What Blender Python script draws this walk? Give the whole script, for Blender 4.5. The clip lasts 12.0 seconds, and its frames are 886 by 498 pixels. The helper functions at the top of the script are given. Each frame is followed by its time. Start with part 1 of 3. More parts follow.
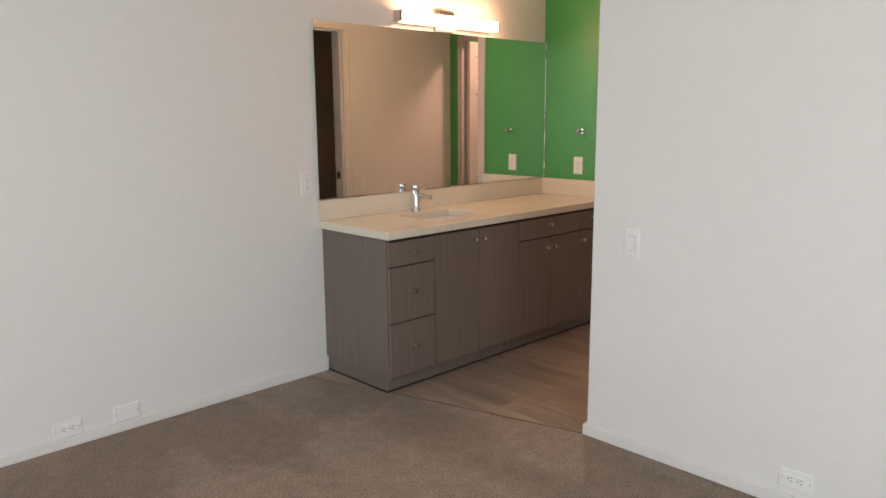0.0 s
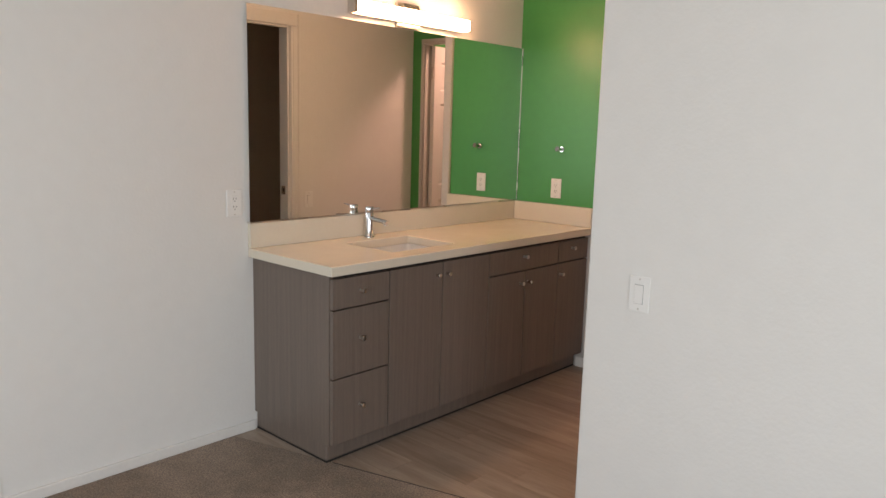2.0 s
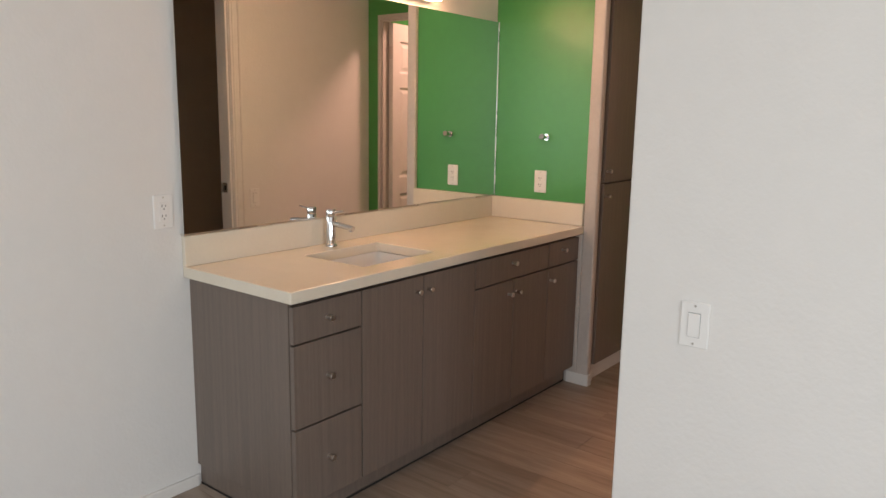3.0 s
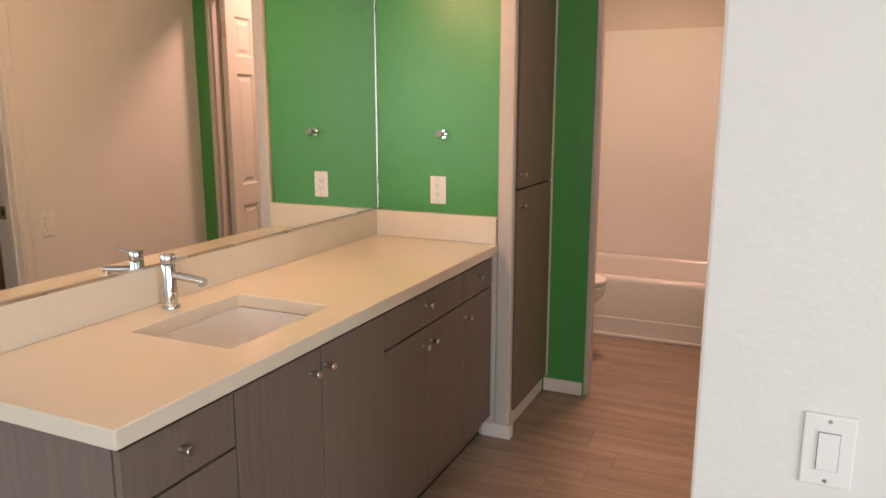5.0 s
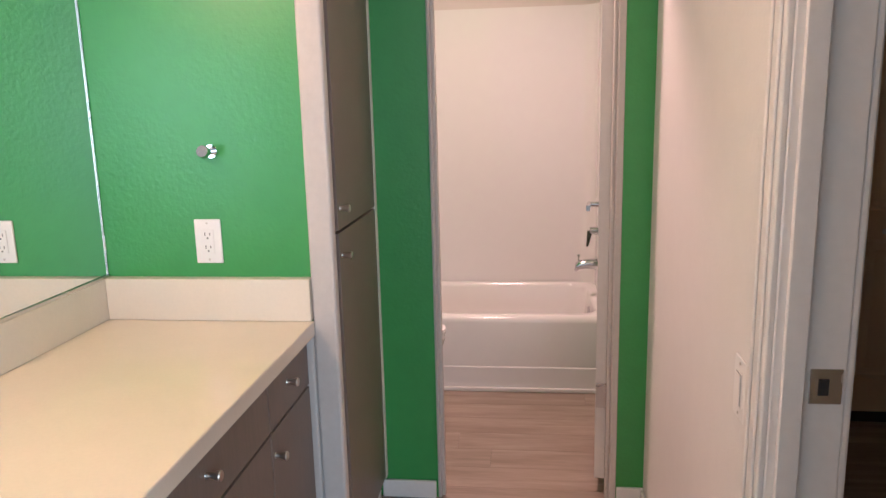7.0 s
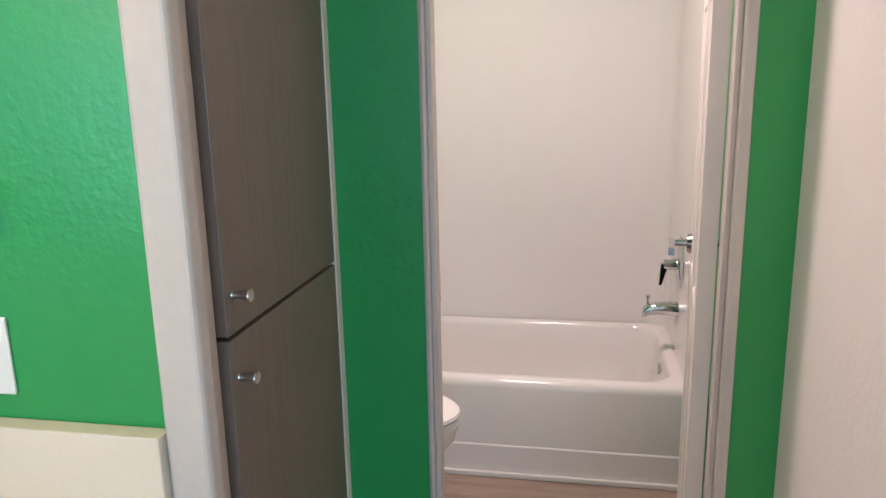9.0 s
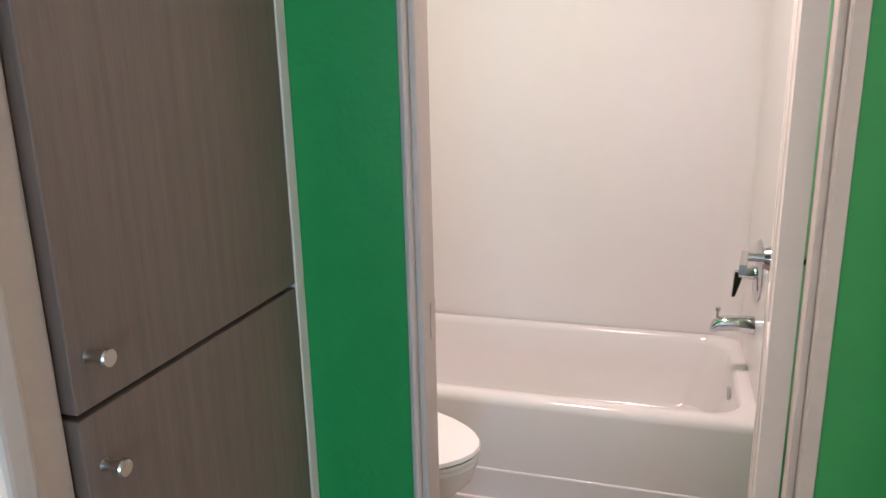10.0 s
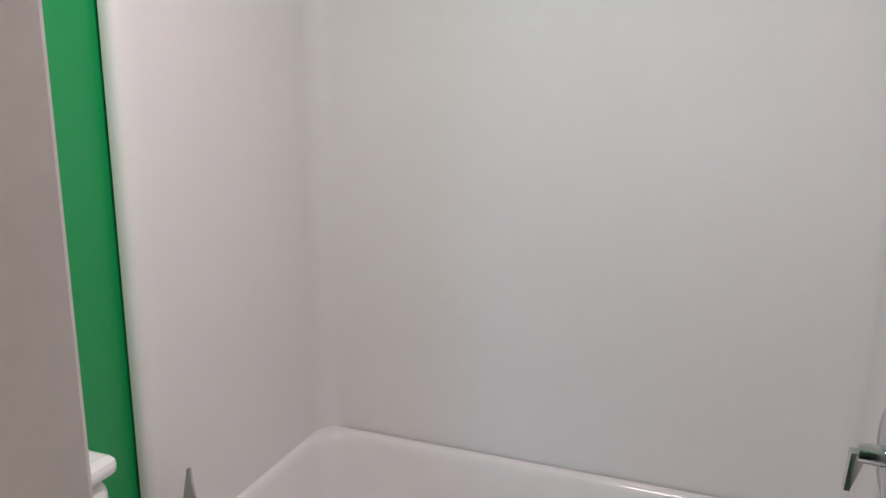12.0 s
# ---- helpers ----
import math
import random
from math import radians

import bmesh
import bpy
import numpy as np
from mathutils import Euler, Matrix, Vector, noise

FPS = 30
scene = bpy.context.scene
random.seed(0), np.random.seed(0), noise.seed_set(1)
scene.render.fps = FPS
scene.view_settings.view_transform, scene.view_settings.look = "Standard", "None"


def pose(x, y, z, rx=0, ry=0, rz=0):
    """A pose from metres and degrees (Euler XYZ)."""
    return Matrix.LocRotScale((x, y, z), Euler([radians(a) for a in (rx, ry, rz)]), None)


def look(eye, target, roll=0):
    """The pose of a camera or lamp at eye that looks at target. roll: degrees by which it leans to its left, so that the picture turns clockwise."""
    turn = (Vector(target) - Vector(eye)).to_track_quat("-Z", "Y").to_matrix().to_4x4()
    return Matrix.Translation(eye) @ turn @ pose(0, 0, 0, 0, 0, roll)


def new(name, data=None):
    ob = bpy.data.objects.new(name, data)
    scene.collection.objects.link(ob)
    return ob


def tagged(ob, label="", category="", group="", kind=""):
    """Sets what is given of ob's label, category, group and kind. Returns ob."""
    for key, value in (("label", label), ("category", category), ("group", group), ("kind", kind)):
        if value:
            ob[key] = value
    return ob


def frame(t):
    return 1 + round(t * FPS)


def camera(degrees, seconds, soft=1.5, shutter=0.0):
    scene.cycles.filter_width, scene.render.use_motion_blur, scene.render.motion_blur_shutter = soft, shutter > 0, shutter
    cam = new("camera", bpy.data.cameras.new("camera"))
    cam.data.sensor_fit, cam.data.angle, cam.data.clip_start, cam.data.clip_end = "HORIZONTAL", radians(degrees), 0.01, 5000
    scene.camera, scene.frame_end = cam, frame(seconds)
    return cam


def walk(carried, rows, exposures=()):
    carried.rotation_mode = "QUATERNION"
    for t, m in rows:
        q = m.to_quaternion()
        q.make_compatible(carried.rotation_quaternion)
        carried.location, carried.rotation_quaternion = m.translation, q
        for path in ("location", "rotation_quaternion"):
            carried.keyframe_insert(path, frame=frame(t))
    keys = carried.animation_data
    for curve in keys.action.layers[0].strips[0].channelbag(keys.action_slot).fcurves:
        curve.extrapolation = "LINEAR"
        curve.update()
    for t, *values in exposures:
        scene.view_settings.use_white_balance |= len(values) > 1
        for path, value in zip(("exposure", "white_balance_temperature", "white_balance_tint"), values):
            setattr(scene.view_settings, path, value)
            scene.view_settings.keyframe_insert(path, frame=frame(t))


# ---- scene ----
cam = camera(62.6, 12.0)
EXPOSURES = [(0, 0.0, 6500, 10), (2.5, 0.03, 6500, 10), (4.5, 0.38, 6500, 10), (5.5, 0.4, 6600, 13), (6.4, 0.6, 6600, 15), (7, 0.82, 5100, 4), (8.8, 0.82, 4500, -9), (9.5, 1.02, 4500, -10), (10.5, 1.05, 4400, -9), (11.2, 0.88, 4350, -13), (12, 0.54, 4000, -15)]
PATH = [
    (0, (3.226, -2.235, 1.392), (1.817, -0.862, 1.03), -0.4),
    (0.5, (3.217, -2.225, 1.391), (1.907, -0.767, 0.99), 0.4),
    (1, (3.128, -2.133, 1.382), (1.827, -0.663, 0.997), 0.5),
    (1.5, (2.917, -1.931, 1.389), (1.596, -0.466, 1.059), 1.0),
    (2, (2.753, -1.771, 1.379), (1.423, -0.313, 1.054), 1.6),
    (2.5, (2.513, -1.606, 1.373), (1.233, -0.108, 1.03), 1.4),
    (4.5, (1.734, -0.997, 1.397), (0.786, 0.722, 1.016), 0.1),
    (5, (1.591, -0.857, 1.394), (0.773, 0.927, 1.008), -0.0),
    (5.5, (1.468, -0.616, 1.398), (0.731, 1.208, 1.042), -0.7),
    (6, (1.359, -0.406, 1.385), (0.772, 1.471, 1.019), -0.5),
    (6.5, (1.195, -0.141, 1.388), (0.838, 1.79, 1.009), -0.9),
    (7, (1.129, 0.116, 1.382), (0.899, 2.064, 0.993), -1.4),
    (8.8, (1.075, 0.977, 1.392), (0.818, 2.914, 0.965), -1.3),
    (9, (1.124, 1.059, 1.408), (0.76, 2.976, 0.97), -1.2),
    (9.5, (1.196, 1.234, 1.411), (0.629, 3.091, 0.932), -1.7),
    (10, (1.197, 1.438, 1.408), (0.63, 3.288, 0.904), -1.3),
    (10.5, (1.161, 1.664, 1.425), (0.639, 3.533, 0.943), -1.5),
    (11, (1.162, 1.897, 1.429), (0.618, 3.761, 0.947), -1.6),
    (11.5, (1.181, 2.119, 1.442), (0.548, 3.962, 0.992), 0.3),
    (12, (1.143, 2.318, 1.42), (0.454, 4.15, 0.991), 0.5),
]
walk(cam, [(t, look(e, a, r)) for t, e, a, r in PATH], EXPOSURES)

# ---- world and lamps ----
world = bpy.data.worlds.new("world")
scene.world = world
world.use_nodes = True
wn = world.node_tree.nodes
sky = wn.new("ShaderNodeTexSky")
sky.sky_type, sky.sun_disc = "NISHITA", False
sky.sun_elevation, sky.sun_rotation = radians(50), radians(160)
world.node_tree.links.new(sky.outputs[0], wn["Background"].inputs[0])
wn["Background"].inputs[1].default_value = 0.1


def area(name, m, sx, sy, power, color):
    d = bpy.data.lights.new(name, "AREA")
    d.shape, d.size, d.size_y, d.energy, d.color = "RECTANGLE", sx, sy, power, color
    ob = new(name, d)
    ob.matrix_world = m
    return ob


WIN_POWER, BATH_POWER, BAR_GLOW = 66, 21.3, 47
area("window_daylight", look((3.0, -4.63, 1.35), (2.2, 0, 1.1)), 2.3, 1.9, WIN_POWER, (0.93, 0.97, 1.0))
area("window_daylight", look((5.23, -2.2, 1.45), (0, -1.8, 1.2)), 1.7, 1.3, WIN_POWER * 0.72, (0.93, 0.97, 1.0))


# ---- materials ----
def mat(name, base, rough=0.5, metal=0.0, vary=0.06, scale=3.0, bump=0.0, bscale=200.0, spec=0.5, coat=0.0, stretch=(1, 1, 1), emit=0.0):
    """Principled material with two scales of tone and a fine relief."""
    m = bpy.data.materials.new(name)
    m.use_nodes = True
    n, l = m.node_tree.nodes, m.node_tree.links
    p = n["Principled BSDF"]
    tc = n.new("ShaderNodeTexCoord")
    mp = n.new("ShaderNodeMapping")
    mp.inputs["Scale"].default_value = stretch
    l.new(tc.outputs["Object"], mp.inputs[0])
    big, fine = n.new("ShaderNodeTexNoise"), n.new("ShaderNodeTexNoise")
    big.inputs["Scale"].default_value, fine.inputs["Scale"].default_value = scale, scale * 14
    big.inputs["Detail"].default_value = fine.inputs["Detail"].default_value = 4
    l.new(mp.outputs[0], big.inputs[0])
    l.new(mp.outputs[0], fine.inputs[0])
    add = n.new("ShaderNodeMath")
    add.operation = "ADD"
    l.new(big.outputs[0], add.inputs[0])
    l.new(fine.outputs[0], add.inputs[1])
    mr = n.new("ShaderNodeMapRange")
    mr.inputs[1].default_value, mr.inputs[2].default_value = 0.6, 1.4
    mr.inputs[3].default_value, mr.inputs[4].default_value = 1 - vary, 1 + vary
    l.new(add.outputs[0], mr.inputs[0])
    mul = n.new("ShaderNodeVectorMath")
    mul.operation = "SCALE"
    mul.inputs[0].default_value = base
    l.new(mr.outputs[0], mul.inputs["Scale"])
    l.new(mul.outputs[0], p.inputs["Base Color"])
    rr = n.new("ShaderNodeMapRange")
    rr.inputs[1].default_value, rr.inputs[2].default_value = 0.3, 0.7
    rr.inputs[3].default_value, rr.inputs[4].default_value = rough * 0.92, min(1, rough * 1.08)
    l.new(big.outputs[0], rr.inputs[0])
    l.new(rr.outputs[0], p.inputs["Roughness"])
    p.inputs["Metallic"].default_value = metal
    p.inputs["Specular IOR Level"].default_value = spec
    p.inputs["Coat Weight"].default_value = coat
    p.inputs["Coat Roughness"].default_value = 0.08
    if bump:
        bn, bp = n.new("ShaderNodeTexNoise"), n.new("ShaderNodeBump")
        bn.inputs["Scale"].default_value, bn.inputs["Detail"].default_value = bscale, 3
        bp.inputs["Strength"].default_value, bp.inputs["Distance"].default_value = bump, 0.002
        l.new(tc.outputs["Object"], bn.inputs[0])
        l.new(bn.outputs[0], bp.inputs["Height"])
        l.new(bp.outputs[0], p.inputs["Normal"])
    if emit:
        p.inputs["Emission Color"].default_value = (1.0, 0.53, 0.28, 1)
        p.inputs["Emission Strength"].default_value = emit
    return m


WHITE = mat("white_wall_paint", (0.76, 0.745, 0.72), 0.6, vary=0.02, scale=1.2, bump=0.45, bscale=75)
# wall white darkened in the colour for the shade above the tub surround
UPPER = mat("shaded_upper_wall_paint", (0.62, 0.57, 0.52), 0.6, vary=0.03, scale=1.5, bump=0.3, bscale=110)
# greyer and darker than the white trim paint
CASING = mat("darker_casing_paint", (0.54, 0.505, 0.47), 0.42, vary=0.06, scale=4, bump=0.15, bscale=60)
TAN = mat("tan_wall_paint", (0.70, 0.57, 0.42), 0.6, vary=0.03, scale=1.5, bump=0.3, bscale=75)
CEIL = mat("ceiling_paint", (0.78, 0.77, 0.75), 0.8, vary=0.02, bump=0.4, bscale=90)
GREEN = mat("green_satin_paint", (0.064, 0.30, 0.074), 0.36, vary=0.05, scale=1.5, bump=0.45, bscale=75)
TRIM = mat("white_trim_paint", (0.74, 0.72, 0.69), 0.4, vary=0.04, scale=4, bump=0.12, bscale=60)
LAMINATE = mat("grey_brown_laminate", (0.165, 0.13, 0.108), 0.42, vary=0.24, scale=5, bump=0.1, bscale=150, stretch=(14, 14, 0.35))
GAPDARK = mat("dark_cabinet_carcass", (0.03, 0.022, 0.018), 0.7)
QUARTZ = mat("cream_quartz", (0.72, 0.66, 0.55), 0.16, vary=0.03, scale=9)
CERAMIC = mat("white_ceramic", (0.8, 0.79, 0.77), 0.12, vary=0.01)
ACRYLIC = mat("white_acrylic", (0.76, 0.745, 0.725), 0.13, vary=0.015, scale=1.0)
CHROME = mat("chrome", (0.62, 0.63, 0.65), 0.1, metal=1.0, vary=0.01)
NICKEL = mat("satin_nickel", (0.6, 0.57, 0.53), 0.28, metal=1.0, vary=0.03)
PLASTIC = mat("white_plastic", (0.82, 0.81, 0.79), 0.35, vary=0.01)
GREYGAP = mat("grey_gap", (0.3, 0.3, 0.3), 0.6)
SLOT = mat("dark_slot", (0.02, 0.02, 0.02), 0.6)
MIRROR = mat("mirror_silver", (0.88, 0.9, 0.88), 0.012, metal=1.0, vary=0.0)
GLOW = mat("lit_diffuser", (0.9, 0.8, 0.7), 0.5, vary=0.0, emit=BAR_GLOW)
DOORPAINT = mat("door_paint", (0.72, 0.69, 0.65), 0.42, vary=0.03, scale=5, bump=0.1, bscale=120)
TANDOOR = mat("tan_door_paint", (0.62, 0.46, 0.30), 0.42, vary=0.03, scale=5, bump=0.1, bscale=120)
CLEAT = mat("caulk_white", (0.7, 0.68, 0.64), 0.6, vary=0.08, scale=20)
DARKSTRIP = mat("dark_sweep_and_shadow", (0.02, 0.018, 0.016), 0.7)


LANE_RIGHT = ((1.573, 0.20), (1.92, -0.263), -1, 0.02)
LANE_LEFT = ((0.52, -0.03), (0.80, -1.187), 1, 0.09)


def carpet_material():
    m = bpy.data.materials.new("brown_carpet")
    m.use_nodes = True
    n, l = m.node_tree.nodes, m.node_tree.links
    p = n["Principled BSDF"]
    tc = n.new("ShaderNodeTexCoord")
    mp = n.new("ShaderNodeMapping")
    mp.inputs["Rotation"].default_value = (0, 0, radians(35))
    mp.inputs["Scale"].default_value = (0.45, 1.5, 1)
    l.new(tc.outputs["Object"], mp.inputs[0])
    nap, mid, pile = (n.new("ShaderNodeTexNoise") for _ in range(3))
    nap.inputs["Scale"].default_value, nap.inputs["Detail"].default_value, nap.inputs["Distortion"].default_value = 1.15, 2, 0.35
    mid.inputs["Scale"].default_value, mid.inputs["Detail"].default_value = 14, 5
    pile.inputs["Scale"].default_value, pile.inputs["Detail"].default_value = 170, 3
    l.new(mp.outputs[0], nap.inputs[0])
    l.new(tc.outputs["Object"], mid.inputs[0])
    l.new(tc.outputs["Object"], pile.inputs[0])
    r = n.new("ShaderNodeValToRGB")
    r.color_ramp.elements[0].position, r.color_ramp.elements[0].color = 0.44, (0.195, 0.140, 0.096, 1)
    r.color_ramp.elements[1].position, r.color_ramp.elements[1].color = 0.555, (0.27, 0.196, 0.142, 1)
    # the lighter lane that leads from the opening into the room, with ragged borders
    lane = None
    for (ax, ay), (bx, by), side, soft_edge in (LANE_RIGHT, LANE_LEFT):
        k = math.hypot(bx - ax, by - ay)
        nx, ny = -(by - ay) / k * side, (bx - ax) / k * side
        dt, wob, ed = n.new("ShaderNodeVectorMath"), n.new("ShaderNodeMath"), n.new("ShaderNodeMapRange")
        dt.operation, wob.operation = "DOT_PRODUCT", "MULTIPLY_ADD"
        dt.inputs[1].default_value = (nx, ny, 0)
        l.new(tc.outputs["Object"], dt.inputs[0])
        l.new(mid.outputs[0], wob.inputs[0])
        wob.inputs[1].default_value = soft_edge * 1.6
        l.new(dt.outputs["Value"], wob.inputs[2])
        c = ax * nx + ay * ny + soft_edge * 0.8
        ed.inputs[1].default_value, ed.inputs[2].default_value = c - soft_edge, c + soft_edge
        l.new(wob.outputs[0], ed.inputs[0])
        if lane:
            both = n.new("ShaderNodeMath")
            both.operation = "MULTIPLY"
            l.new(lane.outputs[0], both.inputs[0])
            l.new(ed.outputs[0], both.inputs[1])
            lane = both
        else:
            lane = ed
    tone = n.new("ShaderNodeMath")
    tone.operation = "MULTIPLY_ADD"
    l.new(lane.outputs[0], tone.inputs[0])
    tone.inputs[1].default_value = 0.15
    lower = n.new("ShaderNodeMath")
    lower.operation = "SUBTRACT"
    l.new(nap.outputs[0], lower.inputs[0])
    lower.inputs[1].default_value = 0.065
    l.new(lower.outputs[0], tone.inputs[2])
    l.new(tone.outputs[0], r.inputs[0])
    mr = n.new("ShaderNodeMapRange")
    mr.inputs[1].default_value, mr.inputs[2].default_value, mr.inputs[3].default_value, mr.inputs[4].default_value = 0.3, 0.7, 0.88, 1.12
    l.new(mid.outputs[0], mr.inputs[0])
    m2 = n.new("ShaderNodeMapRange")
    m2.inputs[1].default_value, m2.inputs[2].default_value, m2.inputs[3].default_value, m2.inputs[4].default_value = 0.35, 0.65, 0.62, 1.38
    l.new(pile.outputs[0], m2.inputs[0])
    mm = n.new("ShaderNodeMath")
    mm.operation = "MULTIPLY"
    l.new(mr.outputs[0], mm.inputs[0])
    l.new(m2.outputs[0], mm.inputs[1])
    sc = n.new("ShaderNodeVectorMath")
    sc.operation = "SCALE"
    l.new(r.outputs[0], sc.inputs[0])
    l.new(mm.outputs[0], sc.inputs["Scale"])
    l.new(sc.outputs[0], p.inputs["Base Color"])
    p.inputs["Roughness"].default_value = 0.95
    p.inputs["Specular IOR Level"].default_value = 0.1
    p.inputs["Sheen Weight"].default_value = 0.2
    b = n.new("ShaderNodeBump")
    b.inputs["Strength"].default_value, b.inputs["Distance"].default_value = 0.6, 0.004
    l.new(pile.outputs[0], b.inputs["Height"])
    l.new(b.outputs[0], p.inputs["Normal"])
    return m


def plank_material():
    m = bpy.data.materials.new("grey_oak_vinyl")
    m.use_nodes = True
    n, l = m.node_tree.nodes, m.node_tree.links
    p = n["Principled BSDF"]
    tc, info = n.new("ShaderNodeTexCoord"), n.new("ShaderNodeObjectInfo")
    off = n.new("ShaderNodeVectorMath")
    off.operation = "MULTIPLY_ADD"
    cx = n.new("ShaderNodeCombineXYZ")
    l.new(info.outputs["Random"], cx.inputs[0])
    l.new(info.outputs["Random"], cx.inputs[1])
    l.new(cx.outputs[0], off.inputs[0])
    off.inputs[1].default_value = (7, 13, 0)
    l.new(tc.outputs["Object"], off.inputs[2])
    mp = n.new("ShaderNodeMapping")
    mp.inputs["Scale"].default_value = (1.0, 12, 1)
    l.new(off.outputs[0], mp.inputs[0])
    g, f = n.new("ShaderNodeTexNoise"), n.new("ShaderNodeTexNoise")
    g.inputs["Scale"].default_value, g.inputs["Detail"].default_value, g.inputs["Distortion"].default_value = 1.6, 6, 0.7
    f.inputs["Scale"].default_value, f.inputs["Detail"].default_value = 12, 3
    l.new(mp.outputs[0], g.inputs[0])
    l.new(mp.outputs[0], f.inputs[0])
    r = n.new("ShaderNodeValToRGB")
    r.color_ramp.elements[0].position, r.color_ramp.elements[0].color = 0.32, (0.262, 0.201, 0.155, 1)
    r.color_ramp.elements[1].position, r.color_ramp.elements[1].color = 0.68, (0.385, 0.308, 0.246, 1)
    l.new(g.outputs[0], r.inputs[0])
    a = n.new("ShaderNodeMapRange")
    a.inputs[3].default_value, a.inputs[4].default_value = 0.88, 1.1
    l.new(info.outputs["Random"], a.inputs[0])
    c = n.new("ShaderNodeMapRange")
    c.inputs[1].default_value, c.inputs[2].default_value, c.inputs[3].default_value, c.inputs[4].default_value = 0.3, 0.7, 0.9, 1.08
    l.new(f.outputs[0], c.inputs[0])
    mm = n.new("ShaderNodeMath")
    mm.operation = "MULTIPLY"
    l.new(a.outputs[0], mm.inputs[0])
    l.new(c.outputs[0], mm.inputs[1])
    sc = n.new("ShaderNodeVectorMath")
    sc.operation = "SCALE"
    l.new(r.outputs[0], sc.inputs[0])
    l.new(mm.outputs[0], sc.inputs["Scale"])
    l.new(sc.outputs[0], p.inputs["Base Color"])
    p.inputs["Roughness"].default_value = 0.42
    b = n.new("ShaderNodeBump")
    b.inputs["Strength"].default_value, b.inputs["Distance"].default_value = 0.15, 0.001
    l.new(g.outputs[0], b.inputs["Height"])
    l.new(b.outputs[0], p.inputs["Normal"])
    return m


CARPET, PLANK = carpet_material(), plank_material()


# ---- mesh helpers ----
def add_box(bm, x0, x1, y0, y1, z0, z1):
    v = [bm.verts.new((x, y, z)) for x in (x0, x1) for y in (y0, y1) for z in (z0, z1)]
    for q in ((0, 1, 3, 2), (4, 6, 7, 5), (0, 4, 5, 1), (2, 3, 7, 6), (0, 2, 6, 4), (1, 5, 7, 3)):
        bm.faces.new([v[k] for k in q])


def add_rod(bm, a, b, r0, r1=None, n=20, caps=True):
    """A round bar from a to b."""
    r1 = r0 if r1 is None else r1
    a, b = Vector(a), Vector(b)
    m = Matrix.Translation((a + b) / 2) @ (b - a).to_track_quat("Z", "Y").to_matrix().to_4x4()
    bmesh.ops.create_cone(bm, cap_ends=caps, segments=n, radius1=r0, radius2=r1, depth=(b - a).length, matrix=m)


def lathe(bm, profile, m=None, n=24):
    """Spins (radius, height) pairs about z."""
    m = m or Matrix()
    rings = [[bm.verts.new(m @ Vector((r * math.cos(2 * math.pi * k / n), r * math.sin(2 * math.pi * k / n), z))) for k in range(n)] for r, z in profile]
    for p, q in zip(rings, rings[1:]):
        for k in range(n):
            bm.faces.new((p[k], p[(k + 1) % n], q[(k + 1) % n], q[k]))
    bm.faces.new(rings[0][::-1])
    bm.faces.new(rings[-1])


def add_loft(bm, rings, cap_first=True, cap_last=True):
    vs = [[bm.verts.new(p) for p in ring] for ring in rings]
    n = len(vs[0])
    for p, q in zip(vs, vs[1:]):
        for k in range(n):
            bm.faces.new((p[k], p[(k + 1) % n], q[(k + 1) % n], q[k]))
    if cap_first:
        bm.faces.new(vs[0][::-1])
    if cap_last:
        bm.faces.new(vs[-1])


def rounded(x0, x1, y0, y1, r, z, n=6):
    """A rounded rectangle, as a ring of points at height z."""
    out = []
    for cx, cy, a in ((x1 - r, y1 - r, 0), (x0 + r, y1 - r, 90), (x0 + r, y0 + r, 180), (x1 - r, y0 + r, 270)):
        for k in range(n + 1):
            t = radians(a + 90 * k / n)
            out.append((cx + r * math.cos(t), cy + r * math.sin(t), z))
    return out


def done(bm, name, material, parent=None, smooth=False, bevel=0.0, segs=2):
    bmesh.ops.recalc_face_normals(bm, faces=bm.faces)
    me = bpy.data.meshes.new(name)
    bm.to_mesh(me)
    bm.free()
    me.materials.append(material)
    ob = new(name, me)
    if smooth:
        for f in me.polygons:
            f.use_smooth = True
        me.set_sharp_from_angle(angle=radians(40))
    if bevel:
        b = ob.modifiers.new("bevel", "BEVEL")
        b.width, b.segments, b.limit_method, b.angle_limit = bevel, segs, "ANGLE", radians(40)
    if parent:
        ob.parent = parent
    return ob


def boxes(name, material, *bs, parent=None, bevel=0.0, segs=2):
    bm = bmesh.new()
    for b in bs:
        add_box(bm, *b)
    return done(bm, name, material, parent, bevel=bevel, segs=segs)


def rods(name, material, *rs, parent=None):
    bm = bmesh.new()
    for r in rs:
        add_rod(bm, *r)
    return done(bm, name, material, parent, smooth=True)


def structure(ob, label=""):
    return tagged(ob, label, kind="structure")


def base(name):
    return new(name)


H = 2.44
